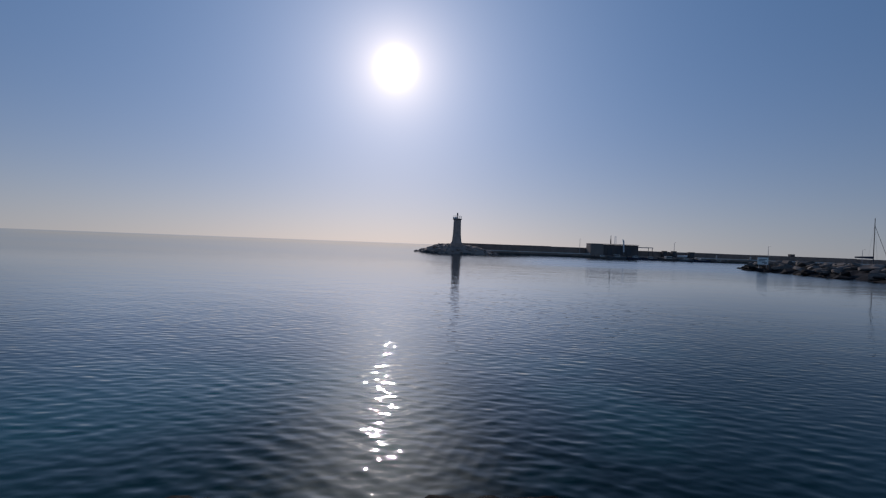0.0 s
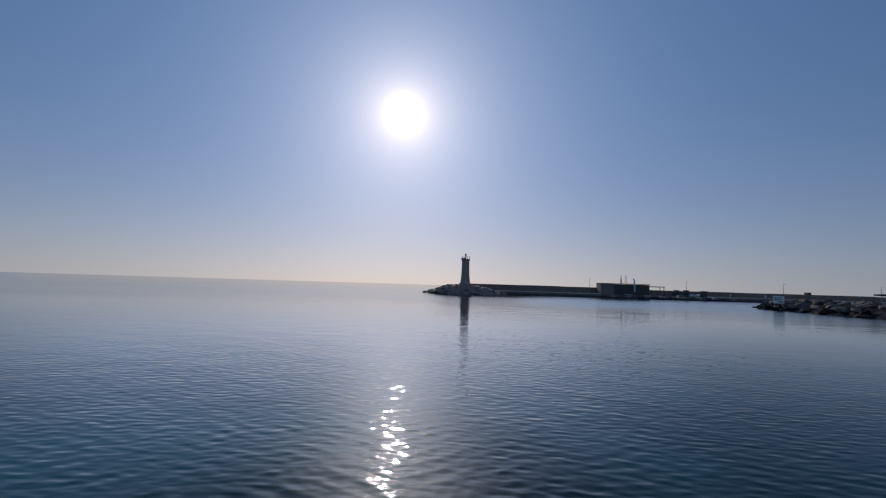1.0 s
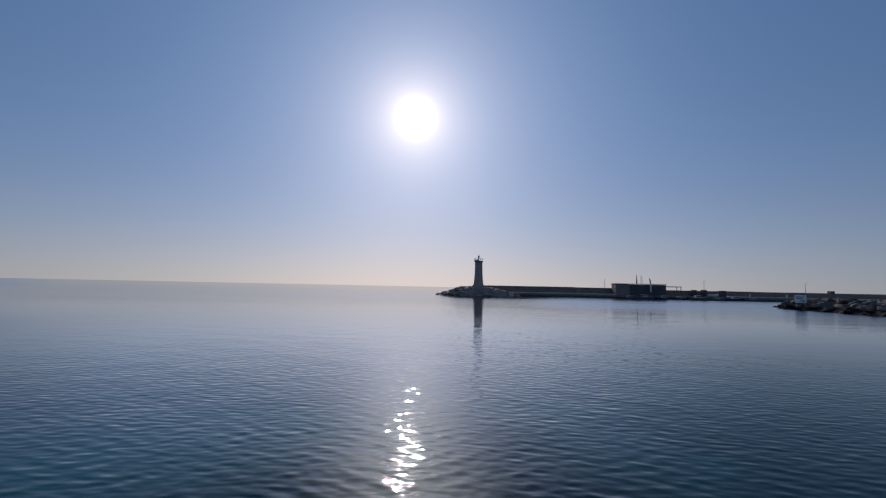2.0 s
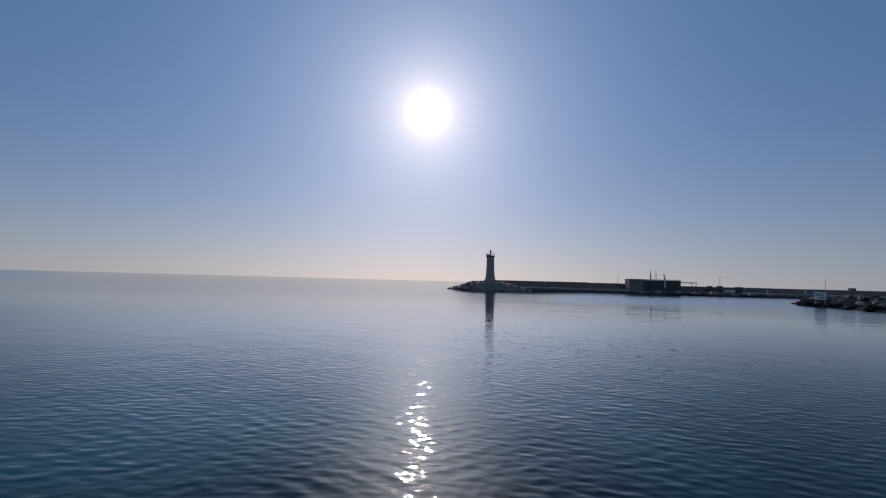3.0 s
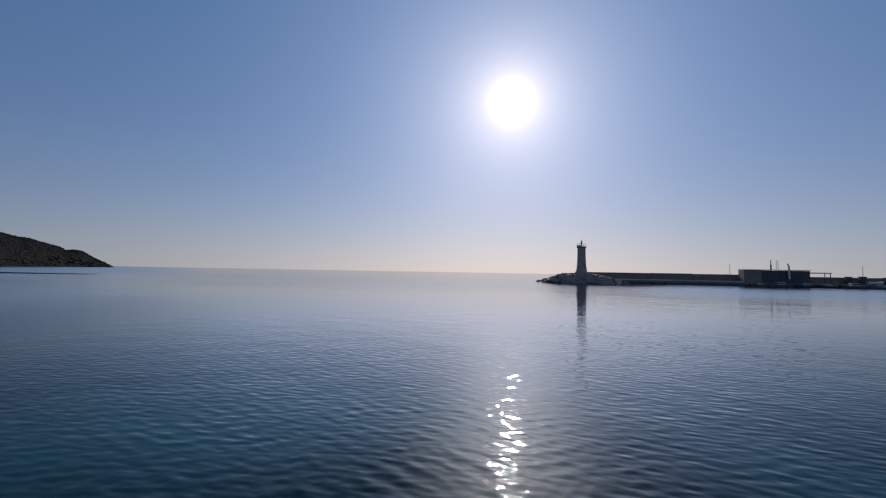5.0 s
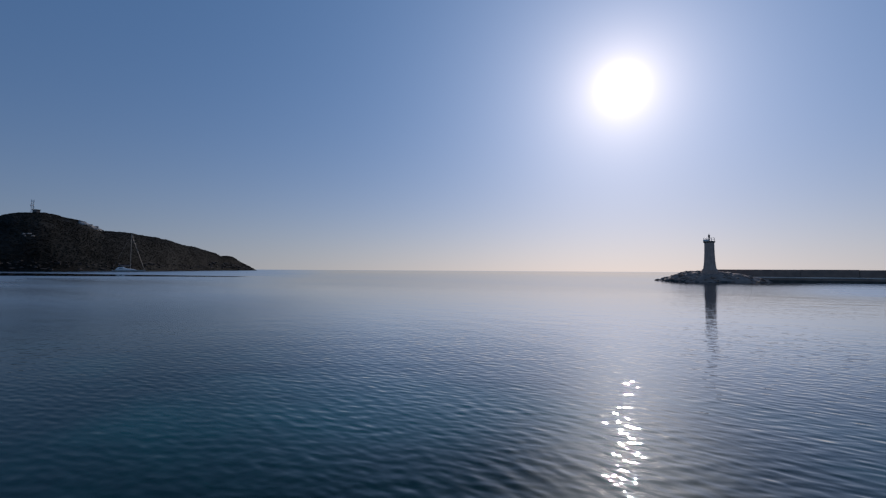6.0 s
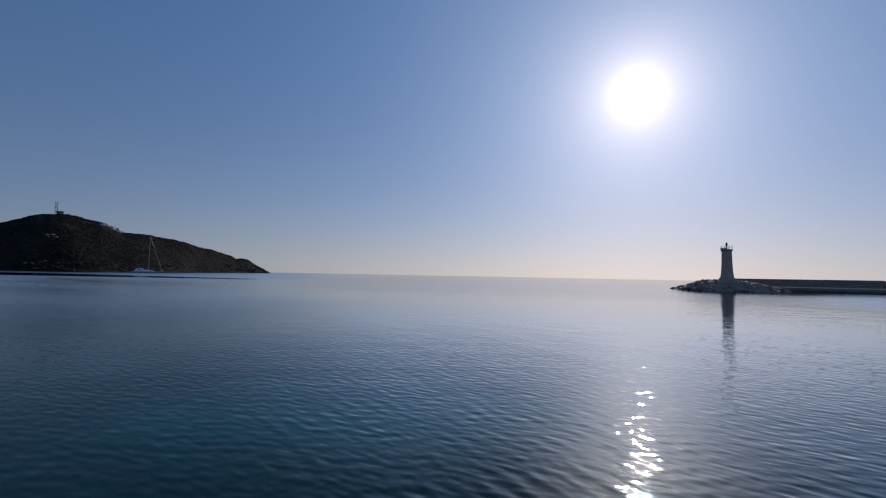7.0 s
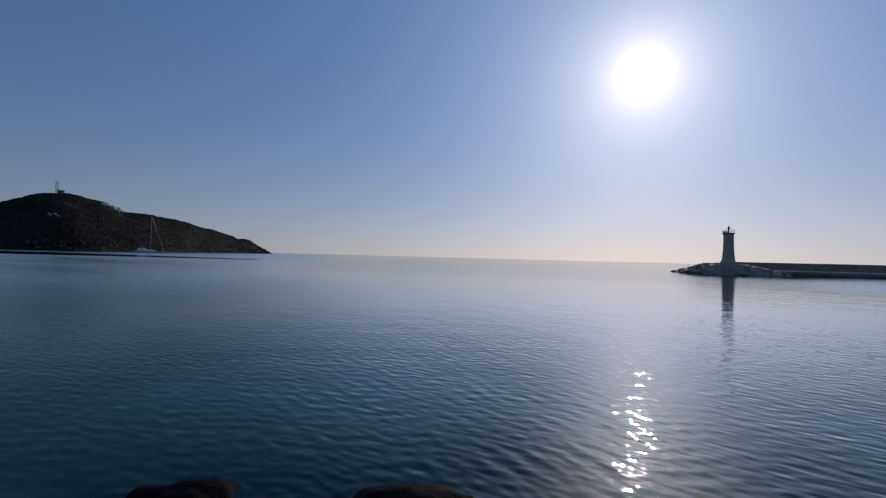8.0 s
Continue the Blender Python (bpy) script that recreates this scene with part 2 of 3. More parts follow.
PLASTER = surface("grey_plaster", (0.24, 0.188, 0.158), 0.8, scale=0.5, vary=0.15, bump=0.01)
DARK_PLASTER = surface("dark_plaster", (0.1, 0.08, 0.072), 0.8, scale=0.5, vary=0.25, bump=0.01)
STEEL = surface("galvanised_steel", (0.35, 0.35, 0.36), 0.5, 0.8, scale=3, vary=0.2, bump=0.0)
DARK_STEEL = surface("dark_steel", (0.06, 0.06, 0.065), 0.5, 0.3, scale=3, vary=0.3, bump=0.0)
WHITE = surface("white_paint", (0.78, 0.78, 0.77), 0.45, scale=1.0, vary=0.06, bump=0.0)
SIGN_PANEL = surface("sun_bleached_panel", (0.93, 0.88, 0.8), 0.5, scale=1.5, vary=0.12, bump=0.0)
GREY_INK = surface("grey_lettering", (0.16, 0.16, 0.17), 0.6, scale=2.0, vary=0.05, bump=0.0)
CANVAS = surface("dark_canvas", (0.03, 0.035, 0.06), 0.9, scale=2, vary=0.3, bump=0.01)
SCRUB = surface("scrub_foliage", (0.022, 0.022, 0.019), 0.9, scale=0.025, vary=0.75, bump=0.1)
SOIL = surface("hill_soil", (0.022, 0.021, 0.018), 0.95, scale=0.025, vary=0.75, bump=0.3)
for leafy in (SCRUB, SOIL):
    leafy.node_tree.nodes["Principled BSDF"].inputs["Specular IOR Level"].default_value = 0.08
YACHT_PAINT = surface("weathered_gelcoat", (0.72, 0.7, 0.68), 0.5, scale=0.8, vary=0.12, bump=0.0)
HULL_PAINT = surface("grey_hull_paint", (0.4, 0.36, 0.33), 0.45, scale=0.8, vary=0.15, bump=0.0)
WET_GREY = surface("grey_boat_paint", (0.09, 0.09, 0.095), 0.5, scale=0.9, vary=0.25, bump=0.0)
CLIFF = surface("brown_cliff_rock", (0.042, 0.034, 0.03), 0.9, scale=0.2, vary=0.4, bump=0.1)
SPAR = surface("varnished_spar", (0.4, 0.35, 0.3), 0.5, scale=1.0, vary=0.2, bump=0.0)
PALE_ROCK = surface("pale_rock", (0.32, 0.3, 0.28), 0.9, scale=0.3, vary=0.25, bump=0.1)
SEABED = surface("seabed", (0.2, 0.19, 0.15), 0.9, scale=0.25, vary=0.8, bump=0.05)
GLASS = surface("dark_glass", (0.02, 0.025, 0.03), 0.08, scale=1, vary=0.2, bump=0.0)


# ---- builders ----
def mesh_from(name, bm, material, smooth=False):
    me = bpy.data.meshes.new(name)
    bm.normal_update()
    bm.to_mesh(me)
    bm.free()
    me.materials.append(material)
    if smooth:
        me.polygons.foreach_set("use_smooth", [True] * len(me.polygons))
    return me


def part(name, bm, material, parent=None, label="", smooth=False):
    ob = new(name, mesh_from(name, bm, material, smooth))
    ob.parent = parent
    if label:
        ob["label"] = label
    return ob


def empty(name, at=(0, 0, 0), turn=0.0):
    ob = new(name)
    ob.matrix_basis = pose(*at, 0, 0, turn)
    return ob


def box(bm, x0, x1, y0, y1, z0, z1, bevel=0.0):
    m = Matrix.Translation(((x0 + x1) / 2, (y0 + y1) / 2, (z0 + z1) / 2)) @ Matrix.Diagonal((x1 - x0, y1 - y0, z1 - z0, 1))
    got = bmesh.ops.create_cube(bm, size=1, matrix=m)
    if bevel:
        edges = {e for v in got["verts"] for e in v.link_edges}
        bmesh.ops.bevel(bm, geom=list(edges), offset=bevel, segments=2, affect="EDGES", profile=0.5)
    return bm


def boxed(*a, bevel=0.0):
    return box(bmesh.new(), *a, bevel=bevel)


def lathe(bm, profile, sides=16, at=(0, 0, 0), turn=0.0):
    """Rings of (radius, height), closed at both ends."""
    rings = []
    for r, z in profile:
        rings.append([bm.verts.new((at[0] + r * math.cos(turn + 2 * math.pi * i / sides), at[1] + r * math.sin(turn + 2 * math.pi * i / sides), at[2] + z)) for i in range(sides)])
    for a, b in zip(rings, rings[1:]):
        for i in range(sides):
            bm.faces.new((a[i], a[(i + 1) % sides], b[(i + 1) % sides], b[i]))
    bm.faces.new(rings[0][::-1])
    bm.faces.new(rings[-1])
    return bm


def rod(bm, a, b, r0, r1=None, sides=8):
    """A round bar from a to b."""
    a, b = Vector(a), Vector(b)
    r1 = r0 if r1 is None else r1
    d = b - a
    m = Matrix.Translation((a + b) / 2) @ d.to_track_quat("Z", "Y").to_matrix().to_4x4()
    bmesh.ops.create_cone(bm, cap_ends=True, segments=sides, radius1=r0, radius2=r1, depth=d.length, matrix=m)
    return bm


def rock_mesh(name, material, rng, points=20, squash=0.7):
    bm = bmesh.new()
    for _ in range(points):
        v = Vector((rng.gauss(0, 1), rng.gauss(0, 1), rng.gauss(0, 1))).normalized()
        v = Vector([math.copysign(abs(c) ** 0.7, c) for c in v]) * rng.uniform(0.85, 1.0)
        bm.verts.new((v.x * rng.uniform(0.9, 1.1), v.y * 0.8, v.z * squash))
    got = bmesh.ops.convex_hull(bm, input=bm.verts)
    bmesh.ops.delete(bm, geom=[g for g in got["geom_interior"] if isinstance(g, bmesh.types.BMVert)], context="VERTS")
    return mesh_from(name, bm, material)


rng = random.Random(7)
ROCKS = {m.name: [rock_mesh("boulder", m, rng, rng.randint(20, 30), rng.uniform(0.5, 0.8)) for _ in range(14)] for m in (ROCK, PALE_BOULDER, WEED, WET_RIPRAP)}


def boulder(parent, material, x, y, z, size):
    ob = new("boulder", rng.choice(ROCKS[material.name]))
    ob.parent = parent
    ob.location = (x, y, z)
    ob.rotation_euler = (rng.uniform(-0.3, 0.3), rng.uniform(-0.3, 0.3), rng.uniform(0, 6.28))
    ob.scale = (size * rng.uniform(0.9, 2.0), size * rng.uniform(0.8, 1.2), size * rng.uniform(0.5, 0.85))
    return ob


# ---- the sea: one sheet to the horizon ----
def sea():
    """A sheet of rings that widen with distance, moved near the shore by trains of low ripples."""
    fine = np.radians(np.linspace(-58, 104, 560))
    rest = np.radians(np.linspace(104, 302, 48)[1:-1])
    angle = np.concatenate([fine, rest])
    radius = np.concatenate([np.linspace(0.2, 1.9, 8), 2.0 * 1.006 ** np.arange(616), 80 * 1.05 ** np.arange(1, 85)])
    radius = np.append(radius[radius < 4850], 4900.0)
    r, a = np.meshgrid(radius, angle, indexing="ij")
    x, y = -r * np.sin(a), r * np.cos(a)
    cell = np.maximum(r * 0.006, 0.01)
    gen = np.random.default_rng(5)
    z = np.zeros_like(x)
    for length, steep in ((0.2, 0.018), (0.3, 0.019), (0.44, 0.009), (0.9, 0.003), (1.7, 0.0025), (3.0, 0.0025)):
        keep = np.clip((length / cell - 3.0) / 3.0, 0, 1)
        for j in range(5):
            lam = length * gen.uniform(0.8, 1.3)
            way = np.radians(gen.normal(60 if j < 3 else 136, 15 if length < 0.5 else 9))
            k = 2 * np.pi / lam
            swell = 0.75 + 0.35 * np.sin(k * 0.13 * (x * np.sin(way) - y * np.cos(way)) + gen.uniform(0, 6.3))
            phase = k * (x * np.cos(way) + y * np.sin(way)) + gen.uniform(0, 6.3)
            z += keep * swell * steep / k * (np.sin(phase) - 0.2 * np.cos(2 * phase))
    ease = lambda v, lo, hi: (lambda t: t * t * (3 - 2 * t))(np.clip((v - lo) / (hi - lo), 0, 1))
    lanes = 0.85 + 0.25 * np.sin(0.13 * y + 0.03 * x + np.sin(0.05 * x)) + 0.15 * np.sin(0.31 * y - 0.05 * x)
    z *= lanes * (1 - 0.35 * ease(r, 12, 34)) * (1 - ease(r, 40, 78))
    n, m = x.shape
    verts = np.stack([x, y, z], -1).reshape(-1, 3)
    i, j = np.meshgrid(np.arange(n - 1), np.arange(m), indexing="ij")
    k = (j + 1) % m
    quads = np.stack([i * m + j, (i + 1) * m + j, (i + 1) * m + k, i * m + k], -1).reshape(-1, 4)
    me = bpy.data.meshes.new("sea")
    me.vertices.add(len(verts))
    me.vertices.foreach_set("co", verts.ravel())
    me.loops.add(quads.size)
    me.loops.foreach_set("vertex_index", quads.ravel())
    me.polygons.add(len(quads))
    me.polygons.foreach_set("loop_start", np.arange(0, quads.size, 4))
    me.polygons.foreach_set("use_smooth", np.ones(len(quads), bool))
    me.update(calc_edges=True)
    me.validate()
    me.materials.append(SEA)
    ob = new("sea", me)
    tagged(ob, "calm rippled blue-green sea glittering under a low sun", "sea", kind="structure")


sea()


# ---- breakwater pier ----
QUAY_Y, WALL_Y = 146.0, 152.0


def pier():
    top = tagged(empty("breakwater_pier"), "long low concrete breakwater pier with a parapet wall", "pier", kind="structure")
    part("quay_slab", boxed(12, 300, QUAY_Y, 162, -3, 1.15, bevel=0.08), CONCRETE, top)
    for i in range(24):
        x = 14 + i * 12
        if x > 290:
            break
        if not 44 < x < 76:
            part("quay_coping", boxed(x + 0.05, x + 11.95, QUAY_Y - 0.15, QUAY_Y + 1.6, 1.154, 1.45, bevel=0.05), PALE_CONCRETE, top, "pale concrete quay edge")
        h = (3.45 if x < 60 else 3.06) + rng.uniform(-0.06, 0.06)
        part("wall_block", boxed(x - 9 if i == 0 else x + 0.03, x + 11.97, WALL_Y, WALL_Y + 1.4, 1.0, h, bevel=0.08), CONCRETE, top)
    part("weed_band", boxed(12.2, 299.8, QUAY_Y - 0.06, QUAY_Y + 0.2, -1.0, 0.62, bevel=0.02), WEED, top, "dark band of weed along the waterline")
    part("wall_step", boxed(122.5, 123.8, WALL_Y - 0.3, WALL_Y + 1.2, 3.0, 3.85, bevel=0.05), DARK_PLASTER, top)
    return top


pier()


def mound(name, label, material, axis, crest, half, count, size, seed, sink=0.3, wet=WEED, tide=0.55):
    """A rubble mound along an axis of (x, y), with boulders on its flanks and crest."""
    r = random.Random(seed)
    axis = [Vector(a) for a in axis]

    def away(p):
        best, along = 1e9, 0
        for i, (a, b) in enumerate(zip(axis, axis[1:])):
            k = max(0, min(1, (p - a).dot(b - a) / (b - a).length_squared))
            d = (p - a - k * (b - a)).length
            if d < best:
                best, along = d, i + k
        return best, along

    def lerp(vals, s):
        i = min(int(s), len(vals) - 2)
        return vals[i] + (vals[i + 1] - vals[i]) * (s - i)

    def height(p):
        d, s = away(p)
        w, c = lerp(half, s), lerp(crest, s)
        return (c + 1.5) * (1 - (d / w) ** 1.6) - 1.5

    top = tagged(empty(name), label, "breakwater", kind="structure")
    bm = bmesh.new()
    lo = Vector((min(a.x for a in axis), min(a.y for a in axis))) - Vector((max(half), max(half)))
    hi = Vector((max(a.x for a in axis), max(a.y for a in axis))) + Vector((max(half), max(half)))
    nx, ny = int((hi.x - lo.x) / 1.0) + 1, int((hi.y - lo.y) / 1.0) + 1
    grid = {}
    for i in range(nx):
        for j in range(ny):
            p = Vector((lo.x + i, lo.y + j))
            z = height(p) - sink + 0.35 * noise.noise((p.x * 0.6, p.y * 0.6, seed))
            grid[i, j] = bm.verts.new((p.x, p.y, max(z, -2.0)))
    for i in range(nx - 1):
        for j in range(ny - 1):
            q = [grid[i, j], grid[i + 1, j], grid[i + 1, j + 1], grid[i, j + 1]]
            if max(v.co.z for v in q) > -1.9:
                bm.faces.new(q)
    bmesh.ops.delete(bm, geom=[v for v in bm.verts if not v.link_faces], context="VERTS")
    part("rubble_core", bm, wet if tide > 0.8 else material, top)
    made = 0
    while made < count:
        p = Vector((r.uniform(lo.x, hi.x), r.uniform(lo.y, hi.y)))
        z = height(p)
        if z < -0.5:
            continue
        s = r.uniform(*size)
        lift = z - 0.45 * s + r.uniform(-0.1, 0.15)
        boulder(top, wet if lift + 0.5 * s < tide + r.uniform(-0.2, 0.2) else material, p.x, p.y, lift, s)
        made += 1
    return top


mound("pier_head_rubble", "rough boulder mound round the head of the breakwater", PALE_BOULDER, [(-9.3, 151), (-5.5, 145), (-2, 141.5), (4, 140), (11, 143), (17, 146)], [0.1, 1.35, 2.7, 3.3, 2.3, 0.9], [3, 6, 8.5, 10, 8, 4], 290, (0.45, 1.1), 3, 0.05)
mound("riprap_breakwater", "dark riprap breakwater of piled angular boulders", ROCK, [(67, 95), (62.3, 82), (63, 66), (63.6, 40)], [0.6, 1.9, 2.1, 2.2], [2.5, 7.2, 11.4, 14], 300, (0.55, 1.35), 5, 0.5, WET_RIPRAP, 1.05)


def lighthouse():
    top = tagged(empty("lighthouse", (4.3, 138.0, 3.2)), "slim grey-brown stone lighthouse tower with a railed top", "lighthouse")
    part("plinth", lathe(bmesh.new(), [(2.0, -2.0), (2.0, 0.15), (1.85, 0.3)], 8, turn=radians(22.5)), TOWER_STONE, top)
    prof = [(1.72, 0.3), (1.62, 0.8), (1.48, 1.8), (1.38, 3.0), (1.31, 4.4), (1.27, 6.0), (1.27, 7.4)]
    part("shaft", lathe(bmesh.new(), prof, 8, turn=radians(22.5)), TOWER_STONE, top)
    gallery = part("gallery", lathe(bmesh.new(), [(1.27, 7.4), (1.48, 7.55), (1.5, 7.85), (1.42, 7.9)], 8, turn=radians(22.5)), CONCRETE, top)
    for i in range(8):
        a = radians(22.5 + 45 * i)
        b = radians(22.5 + 45 * (i + 1))
        c, d = (1.38 * math.cos(a), 1.38 * math.sin(a)), (1.38 * math.cos(b), 1.38 * math.sin(b))
        part("rail_post", rod(bmesh.new(), (*c, 7.88), (*c, 8.75), 0.03), STEEL, gallery, "thin galvanised rail post")
        for z in (8.74, 8.3):
            part("rail", rod(bmesh.new(), (*c, z), (*d, z), 0.025), STEEL, gallery)
    part("equipment_box", boxed(-1.42, -0.12, -0.75, 0.4, 7.9, 8.34, bevel=0.03), WHITE, top)
    post = part("lantern_post", lathe(bmesh.new(), [(0.22, 7.88), (0.2, 8.0), (0.14, 8.1), (0.14, 8.9)], 12), DARK_STEEL, top)
    part("lantern", lathe(bmesh.new(), [(0.2, 8.9), (0.24, 8.95), (0.24, 9.5), (0.18, 9.62), (0.06, 9.7), (0.04, 9.95)], 12), DARK_STEEL, post, "dark lantern on a short post")


lighthouse()


def harbour_building():
    top = tagged(empty("harbour_building", (49.2, 147.2, 1.15)), "low flat-roofed plastered harbour building on the quay", "building")
    part("pale_wing", boxed(1.1, 5.6, 0, 4.4, 0, 3.72, bevel=0.04), PLASTER, top)
    part("dark_wing", boxed(5.602, 17.6, 0.35, 4.4, 0, 3.6, bevel=0.04), DARK_PLASTER, top)
    part("roof_slab", boxed(1.04, 17.7, -0.05, 4.5, 3.724, 3.84, bevel=0.03), DARK_PLASTER, top)
    for x in (7.0, 10.2, 13.6):
        part("door", boxed(x, x + 1.6, 0.27, 0.37, 0.0, 2.3, bevel=0.02), DARK_STEEL, top)


harbour_building()


def lamp_post(x):
    top = tagged(empty("street_lamp", (x, 151.2, 1.15)), "slim steel lamp post on the breakwater quay", "street lamp", "lamp posts on the breakwater")
    part("pole", rod(bmesh.new(), (0, 0, 0), (0, 0, 5.2), 0.09, 0.05), STEEL, top)
    arm = part("arm", rod(bmesh.new(), (0, 0, 5.15), (0, -0.6, 5.25), 0.03), STEEL, top)
    part("lamp_head", boxed(-0.1, 0.1, -0.95, -0.55, 5.2, 5.29, bevel=0.03), DARK_STEEL, arm)
    return top


first = lamp_post(47.9)
for x in (81.0, 114.0, 147.0):
    copy_thing(first, pose(x, 151.2, 1.15))


def headland():
    ridge = [(98, 640, 25), (90, 620, 34), (84, 615, 40), (77.5, 620, 46), (75, 630, 58), (73, 640, 62), (72.2, 645, 61.2), (71.4, 650, 59), (70, 660, 57.5), (68.3, 680, 49), (66, 700, 48.5), (63.65, 740, 46.5), (61.8, 790, 43.5), (59.9, 850, 39.5), (57.8, 920, 31), (57.2, 945, 26.5), (56.4, 970, 29.0), (55.9, 990, 27.0), (55.15, 1030, 19), (53.2, 1100, 0.5)]
    shore = [(98, 470), (84, 476), (77, 478), (72, 480), (66, 530), (61.6, 640), (57, 900), (53.2, 1090)]
    ra = np.array(ridge)[::-1]
    sa = np.array(shore)[::-1]
    az = np.linspace(53.2, 98, 260)
    us = np.linspace(0, 1, 50)
    front = np.interp(az, sa[:, 0], sa[:, 1])
    front = np.convolve(np.pad(front, 12, mode="edge"), np.ones(25) / 25, "valid")
    crest = np.interp(az, ra[:, 0], ra[:, 1])
    high = np.interp(az, ra[:, 0], ra[:, 2])
    bm = bmesh.new()
    spots, grid = [], []
    for i, a in enumerate(az):
        row = []
        for u in us:
            d = front[i] + (crest[i] - front[i]) * u / 0.6
            prof = math.sin(min(u / 0.6, 1) * math.pi / 2) ** 0.8 if u <= 0.6 else math.cos((u - 0.6) / 0.4 * math.pi / 2)
            x, y = -d * math.sin(radians(a)), d * math.cos(radians(a))
            z = high[i] * prof + (noise.fractal((x * 0.012, y * 0.012, 0), 1.0, 2.0, 4) * 3.0) * prof * (0.4 if abs(u - 0.6) < 0.05 else 1) - 0.6 * (u == 0) - 2 * (u == 1)
            row.append(bm.verts.new((x, y, z)))
            spots.append((x, y, z))
        grid.append(row)
    for a, b in zip(grid, grid[1:]):
        for j in range(len(us) - 1):
            bm.faces.new((a[j], a[j + 1], b[j + 1], b[j]))
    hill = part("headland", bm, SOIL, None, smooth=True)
    tagged(hill, "dark scrub-covered rocky headland sloping to the sea", "hill", kind="structure")
    at = np.array(spots).reshape(len(az), len(us), 3)

    def ground(a, u):
        i = int(np.clip((a - az[0]) / (az[1] - az[0]), 0, len(az) - 2))
        j = int(np.clip(u * (len(us) - 1), 0, len(us) - 2))
        f, g = (a - az[i]) / (az[1] - az[0]), u * (len(us) - 1) - j
        return (at[i, j] * (1 - f) + at[i + 1, j] * f) * (1 - g) + (at[i, j + 1] * (1 - f) + at[i + 1, j + 1] * f) * g

    return ground


HILL = headland()


def scrub():
    """Low bushes over the whole hill, too many to count."""
    r = random.Random(11)
    bm = bmesh.new()
    bmesh.ops.create_icosphere(bm, subdivisions=1, radius=1)
    unit = np.array([v.co[:] for v in bm.verts])
    tris = np.array([[v.index for v in f.verts] for f in bm.faces])
    bm.free()
    verts, faces = [], []
    for n in range(42000):
        a = 53.6 + (98 - 53.6) * r.random()
        u = 0.01 + 0.65 * r.random() ** 1.25
        x, y, z = HILL(a, u)
        if (68.4 < a < 70.2 and 0.34 < u < 0.48) or (73.4 < a < 74.3 and 0.15 < u < 0.2):
            u = 0.02 + 0.2 * r.random()
            x, y, z = HILL(a, u)
        size = (r.uniform(0.9, 1.6) if u > 0.5 and n % 6 == 0 else r.uniform(0.25, 0.65)) * min(1, 0.7 + z / 25)
        jig = np.array([[r.uniform(0.7, 1.25)] for _ in unit])
        verts.append(unit * jig * np.array((size * r.uniform(1.1, 2.0), size * r.uniform(1.1, 2.0), size * r.uniform(0.35, 0.6))) + np.array((x, y, z + 0.15 * size)))
        faces.append(tris + n * len(unit))
    me = bpy.data.meshes.new("scrub")
    me.from_pydata(np.concatenate(verts).tolist(), [], np.concatenate(faces).tolist())
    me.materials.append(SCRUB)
    me.polygons.foreach_set("use_smooth", [True] * len(me.polygons))
    ob = new("scrub", me)
    tagged(ob, "dense dark green evergreen scrub covering the headland", "bushes", kind="stuff")


scrub()

OUTCROP = {m.name: [rock_mesh("outcrop_rock", m, rng, 18, 0.5) for _ in range(5)] for m in (PALE_ROCK, CLIFF)}


def outcrop(az0, az1, u0, u1, count, size, seed, material=PALE_ROCK, label="bare pale limestone outcrop among the scrub"):
    r = random.Random(seed)
    top = tagged(empty("rock_outcrop", tuple(HILL((az0 + az1) / 2, (u0 + u1) / 2))), label, "rock", "outcrops on the headland")
    for _ in range(count):
        x, y, z = HILL(r.uniform(az0, az1), r.uniform(u0, u1))
        ob = new("outcrop_rock", r.choice(OUTCROP[material.name]))
        ob.parent = top
        k = r.uniform(*size)
        ob.matrix_parent_inverse = top.matrix_basis.inverted()
        ob.matrix_basis = pose(x, y, z + 0.25 * k, r.uniform(-15, 15), r.uniform(-15, 15), r.uniform(0, 360)) @ Matrix.Diagonal((k * 1.6, k * 1.3, k, 1))


outcrop(68.5, 70.1, 0.37, 0.46, 40, (1.4, 2.8), 1)
outcrop(73.5, 74.2, 0.165, 0.19, 6, (0.7, 1.3), 2)
SHORE_LABEL = "brown wave-worn rocks along the foot of the headland"
outcrop(54.2, 58.5, 0.01, 0.16, 70, (1.6, 3.4), 3, CLIFF, SHORE_LABEL)
outcrop(58.5, 64.5, 0.005, 0.05, 60, (0.9, 2.0), 4, CLIFF, SHORE_LABEL)
outcrop(64.5, 76.0, 0.005, 0.035, 80, (0.7, 1.5), 5, CLIFF, SHORE_LABEL)


